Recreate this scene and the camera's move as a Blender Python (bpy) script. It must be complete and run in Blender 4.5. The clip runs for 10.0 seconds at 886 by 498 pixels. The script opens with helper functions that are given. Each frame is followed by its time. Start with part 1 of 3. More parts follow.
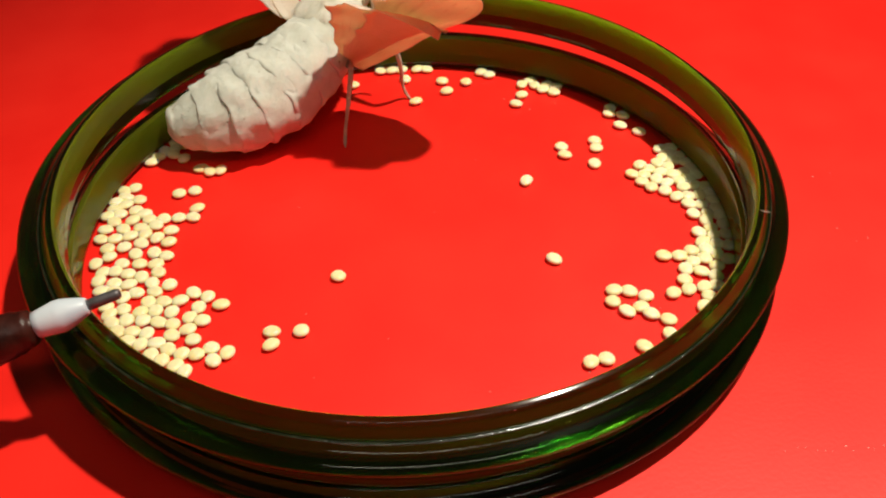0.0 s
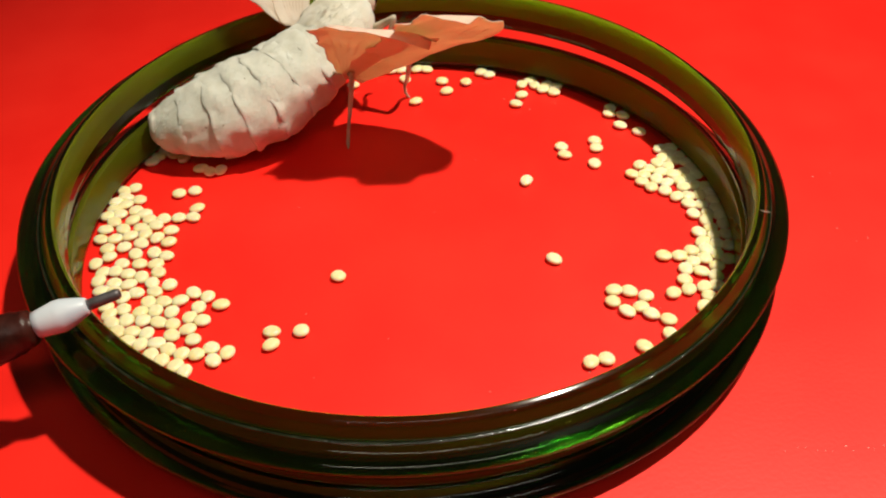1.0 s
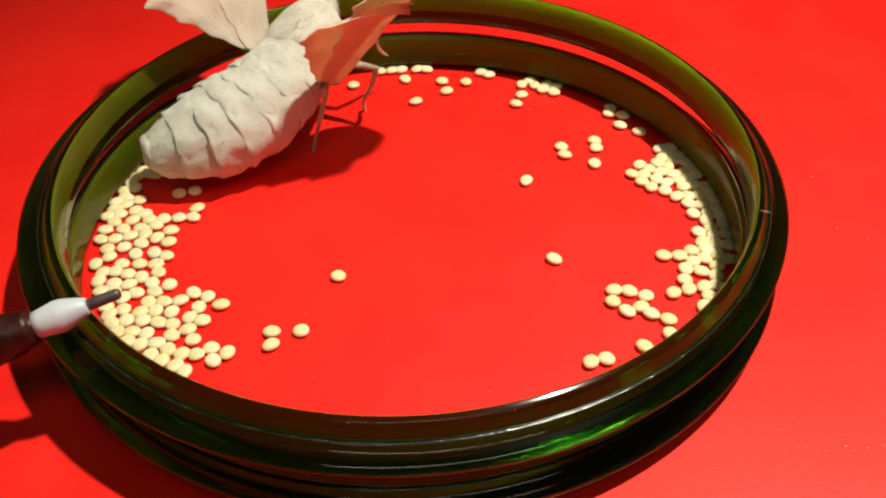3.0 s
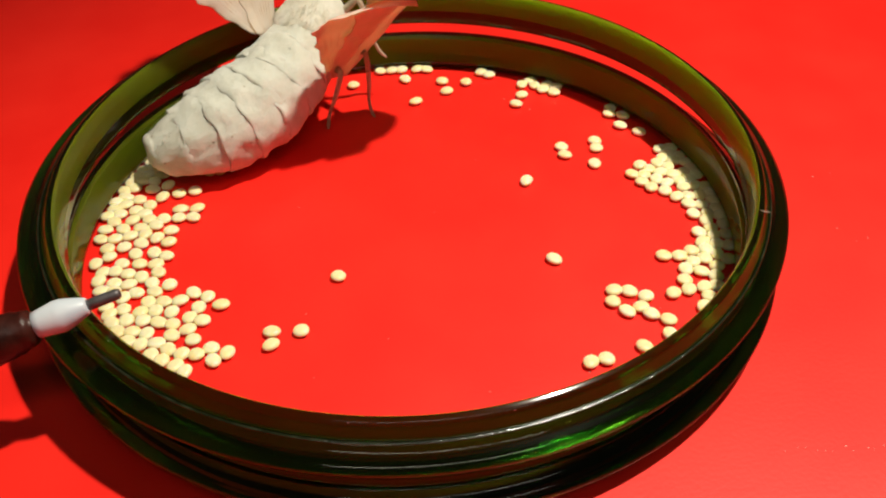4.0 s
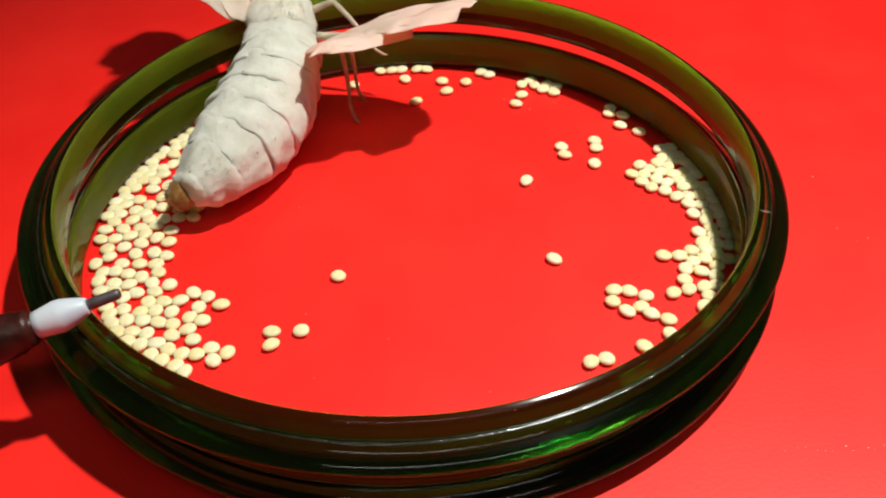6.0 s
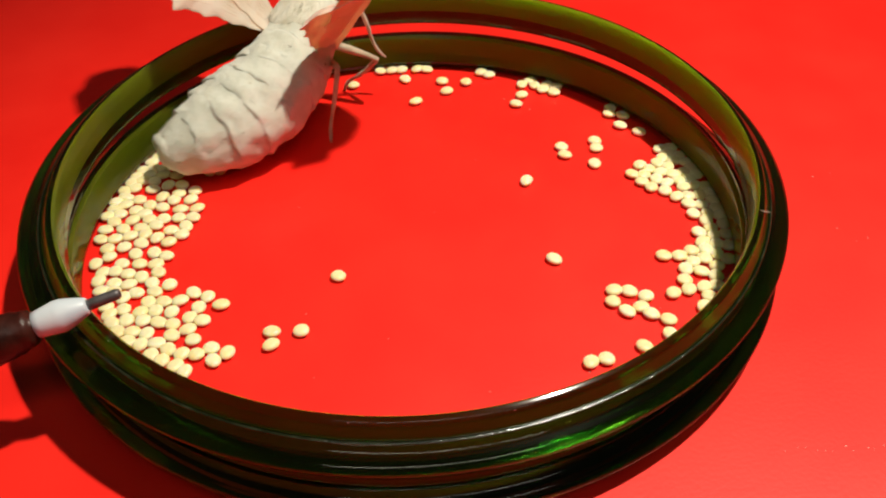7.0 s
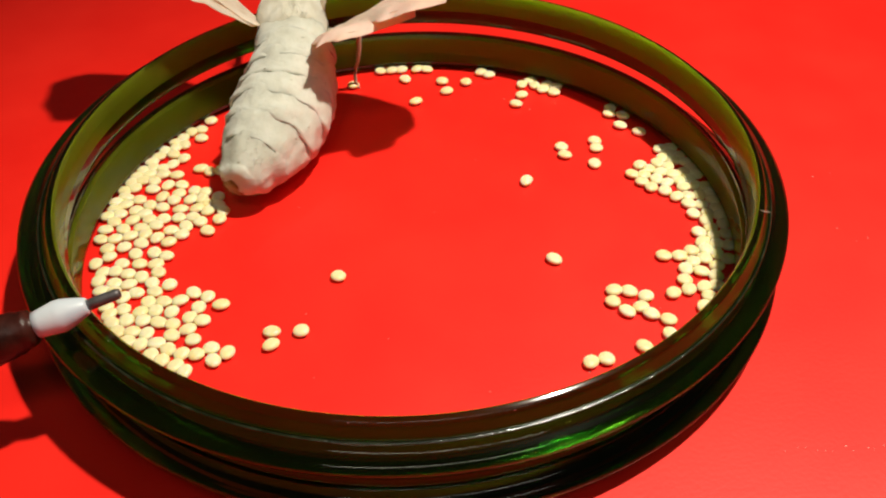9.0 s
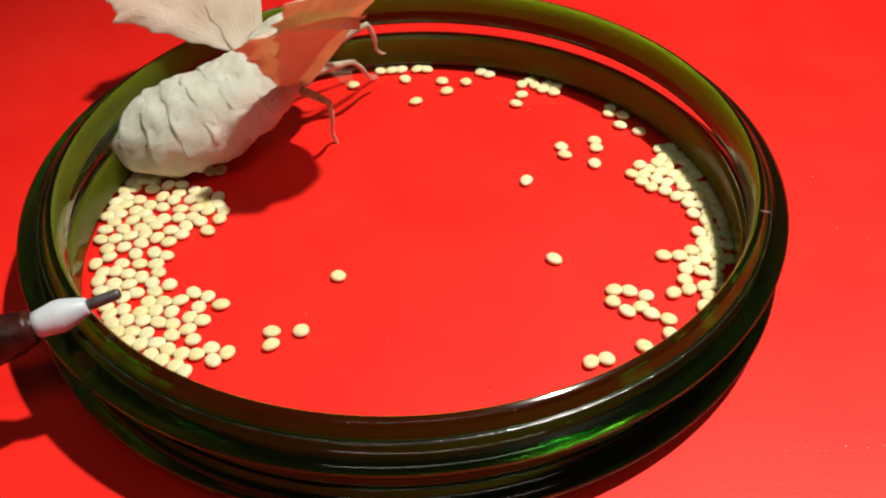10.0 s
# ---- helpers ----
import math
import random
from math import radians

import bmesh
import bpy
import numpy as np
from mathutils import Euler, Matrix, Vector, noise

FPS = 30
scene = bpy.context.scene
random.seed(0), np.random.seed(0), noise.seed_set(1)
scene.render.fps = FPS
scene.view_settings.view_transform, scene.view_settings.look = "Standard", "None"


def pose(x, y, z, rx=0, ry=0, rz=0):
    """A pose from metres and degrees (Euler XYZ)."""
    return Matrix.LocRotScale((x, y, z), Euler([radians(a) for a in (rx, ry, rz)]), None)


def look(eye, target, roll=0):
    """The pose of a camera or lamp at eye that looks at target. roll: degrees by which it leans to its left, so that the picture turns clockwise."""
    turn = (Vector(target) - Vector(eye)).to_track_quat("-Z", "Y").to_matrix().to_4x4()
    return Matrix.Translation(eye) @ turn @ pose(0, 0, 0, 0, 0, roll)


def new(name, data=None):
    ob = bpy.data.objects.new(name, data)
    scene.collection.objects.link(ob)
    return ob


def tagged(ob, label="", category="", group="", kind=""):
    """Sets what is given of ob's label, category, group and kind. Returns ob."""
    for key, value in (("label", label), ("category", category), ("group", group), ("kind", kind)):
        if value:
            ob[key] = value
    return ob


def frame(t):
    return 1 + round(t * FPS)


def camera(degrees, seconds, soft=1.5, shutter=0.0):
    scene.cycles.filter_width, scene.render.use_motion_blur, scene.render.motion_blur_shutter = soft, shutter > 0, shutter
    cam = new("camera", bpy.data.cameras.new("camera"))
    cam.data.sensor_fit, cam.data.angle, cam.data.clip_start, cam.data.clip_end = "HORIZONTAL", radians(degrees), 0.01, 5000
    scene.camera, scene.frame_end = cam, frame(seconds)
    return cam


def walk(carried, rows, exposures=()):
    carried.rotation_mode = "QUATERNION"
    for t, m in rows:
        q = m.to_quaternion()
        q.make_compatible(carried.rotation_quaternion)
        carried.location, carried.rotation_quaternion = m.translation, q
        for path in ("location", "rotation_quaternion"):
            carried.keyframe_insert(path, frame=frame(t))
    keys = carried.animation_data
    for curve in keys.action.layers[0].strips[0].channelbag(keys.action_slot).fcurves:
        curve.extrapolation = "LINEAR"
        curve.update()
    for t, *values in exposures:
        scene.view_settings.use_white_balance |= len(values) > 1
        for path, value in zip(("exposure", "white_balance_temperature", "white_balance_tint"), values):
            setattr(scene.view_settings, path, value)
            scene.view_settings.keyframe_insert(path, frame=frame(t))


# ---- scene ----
MM = 0.001


def P(x, y, z, rx=0, ry=0, rz=0):
    """A pose from millimetres and degrees."""
    return pose(x * MM, y * MM, z * MM, rx, ry, rz)


def V(x, y, z):
    return Vector((x, y, z)) * MM


# ---- camera ----
cam = camera(49.24, 10.0, soft=2.0, shutter=0.4)
EYE = V(3.273, -74.45, 61.853)
AIM = look(EYE, V(3.273, -2.745, 0.0)) @ pose(0, 0, 0, 0, 0, -1.778)
# the camera's white balance turns cooler for a moment whenever the wings flutter
WARM, COOL, MILD = (0.0, 6500, 10), (0.05, 5150, 10), (0.02, 5800, 10)
walk(cam, [(0.0, AIM), (10.0, AIM)], exposures=[
    (0.0, *WARM), (1.1, *WARM), (1.2, *COOL), (1.3, *WARM), (1.6, *WARM), (1.7, *MILD), (1.8, *WARM), (5.2, *WARM), (5.3, *COOL),
    (5.4, *COOL), (5.5, *WARM), (5.6, *WARM), (5.7, *MILD), (6.7, *MILD), (6.9, *WARM), (7.1, *WARM), (7.2, *COOL), (7.3, *WARM),
    (7.7, *WARM), (7.8, *MILD), (7.9, *MILD), (8.0, *WARM), (9.5, *WARM), (9.6, *COOL), (9.9, *COOL), (10.0, 0.0, 6150, 10)])

# ---- light ----
world = bpy.data.worlds.new("dim_room")
scene.world = world
world.use_nodes = True
back = world.node_tree.nodes["Background"]
back.inputs["Color"].default_value = (1.0, 0.86, 0.70, 1)
back.inputs["Strength"].default_value = 0.02

lamp_data = bpy.data.lights.new("desk_lamp", "SPOT")
lamp_data.energy = 5.45
lamp_data.color = (1.0, 0.925, 0.74)
lamp_data.shadow_soft_size = 0.007
lamp_data.spot_size = radians(58)
lamp_data.spot_blend = 1.0
lamp = new("desk_lamp", lamp_data)
lamp.matrix_world = look(V(104, 6, 302), V(36, -31, 0))

# the soft ceiling light of the room, behind the camera
ceiling_data = bpy.data.lights.new("ceiling_light", "AREA")
ceiling_data.shape, ceiling_data.size, ceiling_data.size_y = "RECTANGLE", 0.9, 0.13
ceiling_data.energy = 1.5
ceiling_data.color = (1.0, 0.92, 0.78)
ceiling = new("ceiling_light", ceiling_data)
ceiling.matrix_world = look((0.10, -0.60, 1.05), (0, 0, 0))


# ---- materials ----
def nodes(name):
    m = bpy.data.materials.new(name)
    m.use_nodes = True
    t = m.node_tree
    return m, t, t.nodes["Principled BSDF"]


def add(t, kind, **values):
    n = t.nodes.new(kind)
    for key, value in values.items():
        n.inputs[key.replace("_", " ")].default_value = value
    return n


def noise_ramp(t, scale, lo, hi, a=0.35, b=0.65, detail=4):
    """A colour that wanders between lo and hi with noise of that many waves a metre."""
    co = t.nodes.new("ShaderNodeTexCoord")
    n = add(t, "ShaderNodeTexNoise", Scale=scale, Detail=detail)
    t.links.new(co.outputs["Object"], n.inputs["Vector"])
    r = t.nodes.new("ShaderNodeValToRGB")
    r.color_ramp.elements[0].position, r.color_ramp.elements[0].color = a, (*lo, 1)
    r.color_ramp.elements[1].position, r.color_ramp.elements[1].color = b, (*hi, 1)
    t.links.new(n.outputs["Fac"], r.inputs["Fac"])
    return r.outputs["Color"], n.outputs["Fac"]


def relief(t, b, scale, strength, distance, detail=6):
    co = t.nodes.new("ShaderNodeTexCoord")
    n = add(t, "ShaderNodeTexNoise", Scale=scale, Detail=detail)
    t.links.new(co.outputs["Object"], n.inputs["Vector"])
    u = add(t, "ShaderNodeBump", Strength=strength, Distance=distance)
    t.links.new(n.outputs["Fac"], u.inputs["Height"])
    t.links.new(u.outputs["Normal"], b.inputs["Normal"])


def paper_red():
    m, t, b = nodes("red_card")
    c, f = noise_ramp(t, 90, (0.90, 0.012, 0.006), (0.96, 0.018, 0.009))
    t.links.new(c, b.inputs["Base Color"])
    b.inputs["Roughness"].default_value = 0.43
    b.inputs["Specular IOR Level"].default_value = 0.55
    relief(t, b, 2500, 0.12, 0.0001)
    return m


def mixed(t, shader, others):
    """Mix (shader node, share) pairs over a shader and send the result to the output."""
    for other, share in others:
        mix = add(t, "ShaderNodeMixShader", Fac=share)
        t.links.new(shader, mix.inputs[1])
        t.links.new(other.outputs["BSDF"], mix.inputs[2])
        shader = mix.outputs["Shader"]
    t.links.new(shader, t.nodes["Material Output"].inputs["Surface"])


def glass_green(name, rough, haze, clear, tinted):
    """Deep bottle-green glass: it lets green light through and swallows the red of the card. haze, clear: shares of cloudy scatter and of clear depth;
    tinted: the colour of the scatter."""
    m, t, b = nodes(name)
    c, f = noise_ramp(t, 60, (0.005, 0.080, 0.003), (0.008, 0.130, 0.004))
    t.links.new(c, b.inputs["Base Color"])
    b.inputs["Transmission Weight"].default_value = 1.0
    b.inputs["Roughness"].default_value = rough
    b.inputs["IOR"].default_value = 1.5
    relief(t, b, 700, 0.05, 0.0001, 3)
    cloud, f = noise_ramp(t, 160, tuple(c * 0.55 for c in tinted), tinted)
    d = t.nodes.new("ShaderNodeBsdfDiffuse")
    t.links.new(cloud, d.inputs["Color"])
    tp = add(t, "ShaderNodeBsdfTransparent", Color=(0.58, 0.66, 0.20, 1))
    mixed(t, b.outputs["BSDF"], ((d, haze), (tp, clear)))
    return m


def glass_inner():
    """The polished inner face: olive put into clear glass in place of the light it carries; light from the top seeps
    through under a glossy surface.
    """
    m, t, b = nodes("lit_olive_glass")
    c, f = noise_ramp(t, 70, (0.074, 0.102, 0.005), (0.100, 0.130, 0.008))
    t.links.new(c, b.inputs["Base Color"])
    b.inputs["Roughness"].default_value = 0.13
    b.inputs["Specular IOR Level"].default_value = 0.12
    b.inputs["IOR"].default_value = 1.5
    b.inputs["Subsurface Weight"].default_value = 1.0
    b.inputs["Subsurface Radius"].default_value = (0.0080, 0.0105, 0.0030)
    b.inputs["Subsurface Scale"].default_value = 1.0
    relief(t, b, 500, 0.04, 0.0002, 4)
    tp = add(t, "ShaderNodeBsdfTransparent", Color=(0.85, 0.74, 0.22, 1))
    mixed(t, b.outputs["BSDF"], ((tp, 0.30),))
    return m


def glass_worn():
    """The scuffed ridge that runs round the bevel."""
    m, t, b = nodes("scuffed_glass_edge")
    c, f = noise_ramp(t, 900, (0.008, 0.010, 0.003), (0.030, 0.034, 0.018), 0.4, 0.7)
    t.links.new(c, b.inputs["Base Color"])
    b.inputs["Roughness"].default_value = 0.17
    b.inputs["Specular IOR Level"].default_value = 0.9
    relief(t, b, 1800, 0.35, 0.0002, 5)
    return m


def egg_cream():
    m, t, b = nodes("egg_shell")
    info = t.nodes.new("ShaderNodeObjectInfo")
    r = t.nodes.new("ShaderNodeValToRGB")
    r.color_ramp.elements[0].color = (0.90, 0.80, 0.47, 1)
    r.color_ramp.elements[1].color = (0.94, 0.88, 0.62, 1)
    t.links.new(info.outputs["Random"], r.inputs["Fac"])
    c, f = noise_ramp(t, 1500, (0.93, 0.90, 0.84), (1, 1, 1))
    x = t.nodes.new("ShaderNodeMix")
    x.data_type, x.blend_type = "RGBA", "MULTIPLY"
    x.inputs["Factor"].default_value = 1.0
    t.links.new(r.outputs["Color"], x.inputs["A"])
    t.links.new(c, x.inputs["B"])
    t.links.new(x.outputs["Result"], b.inputs["Base Color"])
    b.inputs["Roughness"].default_value = 0.35
    b.inputs["Subsurface Weight"].default_value = 1.0
    b.inputs["Subsurface Radius"].default_value = (0.0012, 0.0011, 0.0007)
    relief(t, b, 5000, 0.12, 0.00005)
    return m


def moth_scales(name, lo, hi, rough=0.9, specks=False):
    m, t, b = nodes(name)
    c, f = noise_ramp(t, 420, lo, hi, 0.3, 0.62, 8)
    t.links.new(c, b.inputs["Base Color"])
    if specks:
        co = t.nodes.new("ShaderNodeTexCoord")
        n = add(t, "ShaderNodeTexNoise", Scale=1300.0, Detail=2.0)
        t.links.new(co.outputs["Object"], n.inputs["Vector"])
        r = t.nodes.new("ShaderNodeValToRGB")
        r.color_ramp.elements[0].position, r.color_ramp.elements[0].color = 0.71, (1, 1, 1, 1)
        r.color_ramp.elements[1].position, r.color_ramp.elements[1].color = 0.76, (0.45, 0.36, 0.27, 1)
        t.links.new(n.outputs["Fac"], r.inputs["Fac"])
        x = t.nodes.new("ShaderNodeMix")
        x.data_type, x.blend_type = "RGBA", "MULTIPLY"
        x.inputs["Factor"].default_value = 1.0
        t.links.new(c, x.inputs["A"])
        t.links.new(r.outputs["Color"], x.inputs["B"])
        t.links.new(x.outputs["Result"], b.inputs["Base Color"])
    b.inputs["Roughness"].default_value = rough
    b.inputs["Specular IOR Level"].default_value = 0.1
    b.inputs["Sheen Weight"].default_value = 0.15
    b.inputs["Subsurface Weight"].default_value = 0.35
    b.inputs["Subsurface Radius"].default_value = (0.0018, 0.0016, 0.0014)
    b.inputs["Subsurface Scale"].default_value = 1.0
    relief(t, b, 2200, 0.35, 0.0002, 8)
    return m


def wing_film(name, lo, hi, glow):
    m, t, b = nodes(name)
    c, f = noise_ramp(t, 300, lo, hi, 0.3, 0.6, 8)
    t.links.new(c, b.inputs["Base Color"])
    b.inputs["Roughness"].default_value = 0.75
    b.inputs["Specular IOR Level"].default_value = 0.15
    relief(t, b, 1800, 0.5, 0.0002, 6)
    tr = t.nodes.new("ShaderNodeBsdfTranslucent")
    tr.inputs["Color"].default_value = (*glow, 1)
    mix = add(t, "ShaderNodeMixShader", Fac=0.48)
    out = t.nodes["Material Output"]
    t.links.new(b.outputs["BSDF"], mix.inputs[1])
    t.links.new(tr.outputs["BSDF"], mix.inputs[2])
    t.links.new(mix.outputs["Shader"], out.inputs["Surface"])
    return m


def plain(name, lo, hi, rough, scale=400, metal=0.0, bump=0.1, gloss=0.5):
    m, t, b = nodes(name)
    c, f = noise_ramp(t, scale, lo, hi)
    t.links.new(c, b.inputs["Base Color"])
    b.inputs["Roughness"].default_value = rough
    b.inputs["Metallic"].default_value = metal
    b.inputs["Specular IOR Level"].default_value = gloss
    relief(t, b, scale * 4, bump, 0.0001)
    return m


RED = paper_red()
GLASS = glass_green("green_glass", 0.09, 0.05, 0.10, (0.028, 0.046, 0.005))
BEVEL = glass_green("hazy_green_glass", 0.22, 0.30, 0.02, (0.026, 0.056, 0.004))
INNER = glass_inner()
WORN = glass_worn()
EGG = egg_cream()
SCALES = moth_scales("moth_scales", (0.56, 0.55, 0.465), (0.69, 0.685, 0.61), 0.9, True)
FUR = moth_scales("moth_fur", (0.74, 0.69, 0.56), (0.88, 0.85, 0.75))
SKIN = moth_scales("ovipositor_skin", (0.16, 0.065, 0.012), (0.46, 0.25, 0.07), 0.4)
MEMBRANE = wing_film("wing_membrane", (0.86, 0.80, 0.70), (0.97, 0.95, 0.90), (0.95, 0.72, 0.43))
VEIN = wing_film("wing_vein", (0.76, 0.66, 0.52), (0.88, 0.80, 0.68), (0.88, 0.64, 0.40))
LEG = moth_scales("leg_scales", (0.36, 0.29, 0.20), (0.62, 0.54, 0.41))
DARK = plain("eye_dark", (0.01, 0.01, 0.01), (0.03, 0.02, 0.02), 0.2, 900)
BROWN = plain("brown_barrel", (0.014, 0.003, 0.002), (0.055, 0.012, 0.008), 0.34, 500, 0.0, 0.6, 0.3)
WHITE = plain("white_plastic", (0.50, 0.57, 0.68), (0.66, 0.71, 0.78), 0.35, 300)
STEEL = plain("grey_metal", (0.10, 0.09, 0.095), (0.17, 0.155, 0.16), 0.45, 900, 0.6)
LINT = plain("white_lint", (0.45, 0.40, 0.36), (0.65, 0.60, 0.55), 0.9, 900)


# ---- mesh helpers ----
def mesh_of(name, bm, material, smooth=True):
    """A mesh from a bmesh in millimetres."""
    bmesh.ops.scale(bm, vec=(MM, MM, MM), verts=bm.verts)
    me = bpy.data.meshes.new(name)
    bm.to_mesh(me)
    bm.free()
    me.materials.append(material)
    if smooth:
        me.polygons.foreach_set("use_smooth", [True] * len(me.polygons))
    return me


def part(name, bm, material, parent=None, label="", smooth=True):
    ob = new(name, mesh_of(name, bm, material, smooth))
    ob.parent = parent
    return tagged(ob, label)


def rings(bm, loops, cap=True):
    """Skin a list of closed loops of points."""
    made = [[bm.verts.new(p) for p in loop] for loop in loops]
    n = len(made[0])
    for a, b in zip(made, made[1:]):
        for i in range(n):
            bm.faces.new((a[i], a[(i + 1) % n], b[(i + 1) % n], b[i]))
    if cap:
        bm.faces.new(made[0][::-1])
        bm.faces.new(made[-1])
    return made


def tube(bm, points, radii, n=8):
    """A tube along points with a radius at each."""
    pts = [Vector([float(c) for c in p]) for p in points]
    loops = []
    for i, p in enumerate(pts):
        d = (pts[min(i + 1, len(pts) - 1)] - pts[max(i - 1, 0)]).normalized()
        u = d.cross((0.31, 0.17, 0.93)).normalized()
        v = d.cross(u)
        loops.append([p + float(radii[i]) * (math.cos(a) * u + math.sin(a) * v)
                      for a in (2 * math.pi * k / n for k in range(n))])
    rings(bm, loops)
    bmesh.ops.recalc_face_normals(bm, faces=bm.faces)


def lathe_x(bm, profile, n=32, squash=1.0):
    """Turn a profile of (x, r) about the x axis."""
    rings(bm, [[(x, r * math.cos(2 * math.pi * k / n), squash * r * math.sin(2 * math.pi * k / n))
                for k in range(n)] for x, r in profile])
    bmesh.ops.recalc_face_normals(bm, faces=bm.faces)


def hairs(bm, count, length, lie, rng, keep=lambda p, n: True):
    """Short flat hairs on the faces of bm, lying towards -x."""
    bm.normal_update()
    faces = [f for f in bm.faces if len(f.verts) == 4 and keep(f.calc_center_median(), f.normal)]
    if not faces:
        return
    areas = np.cumsum([f.calc_area() for f in faces])
    spots = []
    for _ in range(count):
        f = faces[min(int(np.searchsorted(areas, rng.random() * areas[-1])), len(faces) - 1)]
        a, b, c, d = (v.co for v in f.verts)
        s, r = rng.random(), rng.random()
        spots.append(((a * (1 - s) + b * s) * (1 - r) + (d * (1 - s) + c * s) * r, f.normal.copy()))
    for p, n in spots:
        way = (n * (1 - lie) + Vector((-1, rng.uniform(-0.4, 0.4), rng.uniform(-0.4, 0.4))) * lie).normalized()
        side = way.cross(n + Vector((0.01, 0.02, 0))).normalized() * length * 0.10
        q = p - n * 0.05
        tip = p + way * length * rng.uniform(0.5, 1.2)
        v = [bm.verts.new(q - side), bm.verts.new(q + side), bm.verts.new(tip)]
        bm.faces.new(v)


# ---- the red card under everything ----
def red_card():
    bm = bmesh.new()
    n = 40
    grid = [[bm.verts.new((x * 1200 / n - 600, y * 1200 / n - 600, 0)) for x in range(n + 1)] for y in range(n + 1)]
    for y in range(n):
        for x in range(n):
            bm.faces.new((grid[y][x], grid[y][x + 1], grid[y + 1][x + 1], grid[y + 1][x]))
    ret = bmesh.ops.extrude_face_region(bm, geom=bm.faces[:])
    bmesh.ops.translate(bm, vec=(0, 0, -2), verts=[v for v in ret["geom"] if isinstance(v, bmesh.types.BMVert)])
    bmesh.ops.recalc_face_normals(bm, faces=bm.faces)
    ob = part("table_top", bm, RED, smooth=False)
    return tagged(ob, "smooth bright red card covering the table", "table top", kind="structure")


red_card()


# ---- bangles ----
def soften(points, cut=0.22):
    out = []
    for i, p in enumerate(points):
        q = points[(i + 1) % len(points)]
        out.append((p[0] * (1 - cut) + q[0] * cut, p[1] * (1 - cut) + q[1] * cut))
        out.append((p[0] * cut + q[0] * (1 - cut), p[1] * cut + q[1] * (1 - cut)))
    return out


def bangle(label, m, b, ri, ro, tinted, worn, warp=0.0, lean=(0.0, 0.0), thick=(0.0, 0.0)):
    """A moulded glass ring about 70 mm across: a flat polished inner face, a rounded lip, a bevel down to a worn ridge
    and a
    bulging outer face. b: half its height; ri, ro: where the inner and outer faces lie from a radius of 33 mm; warp: mm
    by which it sags at two sides; tinted: how far down its inner face the olive that stands for light goes; worn:
    whether the ridge is scuffed; lean: its slope along x and y; thick: how much thicker its outside is towards x and y."""
    rr, zr, zo = 0.15, 0.45, -0.1
    corner = [(ri + 0.06, 0.50), (ri + 0.24, 0.87), (ri + 0.42, 0.99)] if worn else [(ri + 0.05, 0.50), (ri + 0.11, 0.720), (ri + 0.23, 0.777), (ri + 0.35, 0.827), (ri + 0.47, 0.871), (ri + 0.49, 0.96)]
    shape = [(ri + 0.02, -0.55), (ri, 0.1)] + corner + [(ri + 0.50, 1.0), (ri + 0.88, 0.949), (ri + 1.04, 0.90), (ri + 1.18, 0.81), (rr - 0.10, zr),
             (rr + 0.05, zr + 0.005), (rr + 0.28, zr - 0.045), (rr + 0.75, zr - 0.20), (ro - 0.45, zo + 0.22), (ro - 0.06, zo + 0.08), (ro, zo),
             (ro - 0.12, zo - 0.16), (ro - 1.2, -0.85), (rr, -1.0), (ri + 0.95, -1.0), (ri + 0.3, -0.78)]
    shape = soften(soften(shape, 0.10), 0.25)
    bm = bmesh.new()
    n = 260
    loops = []
    for k in range(n):
        a = 2 * math.pi * k / n
        c, s = math.cos(a), math.sin(a)
        loop = []
        for r, z in shape:
            R = 33 + r + min(1, max(0, (r + 0.8) / 2.6)) * (thick[0] * c + thick[1] * s)
            loop.append((R * c, R * s, z * b - warp * (c * c - 0.5) + lean[0] * R * c + lean[1] * R * s))
        loops.append(loop)
    made = rings(bm, loops, cap=False)
    for i in range(len(shape)):
        j = (i + 1) % len(shape)
        bm.faces.new((made[-1][i], made[-1][j], made[0][j], made[0][i]))
    index = {}
    for loop in made:
        for i, v in enumerate(loop):
            index[v] = i
    for f in bm.faces:
        r = [shape[index[v]][0] for v in f.verts]
        z = [shape[index[v]][1] for v in f.verts]
        # Olive stands for light in the wall, and a reflection on the lower bangle
        if max(r) < ri + (0.50 if worn else 0.46) and min(z) > tinted:
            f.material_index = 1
        elif ri + 1.12 < min(r) and max(r) < rr and min(z) > 0:
            f.material_index = 2
    bmesh.ops.recalc_face_normals(bm, faces=bm.faces)
    ob = part("bangle", bm, GLASS)
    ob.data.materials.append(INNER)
    ob.data.materials.append(BEVEL)
    ob.matrix_world = m
    bm = bmesh.new()
    loops = []
    for k in range(n):
        a = 2 * math.pi * k / n
        c, s = math.cos(a), math.sin(a)
        loop = []
        for i in range(10):
            u = 2 * math.pi * i / 10
            r = rr + 0.10 + 0.17 * math.cos(u)
            z = zr * b - 0.06 - 0.18 * (r - rr) + 0.075 * math.sin(u)
            R = 33 + r + min(1, max(0, (r + 0.8) / 2.6)) * (thick[0] * c + thick[1] * s)
            loop.append((R * c, R * s, z - warp * (c * c - 0.5) + lean[0] * R * c + lean[1] * R * s))
        loops.append(loop)
    made = rings(bm, loops, cap=False)
    for i in range(10):
        j = (i + 1) % 10
        bm.faces.new((made[-1][i], made[-1][j], made[0][j], made[0][i]))
    bmesh.ops.recalc_face_normals(bm, faces=bm.faces)
    part("ridge", bm, WORN if worn else GLASS, ob, "raised glass ridge round the bevel" + (", scuffed pale" if worn else ""))
    return tagged(ob, label, "bangle", "stacked bangles")


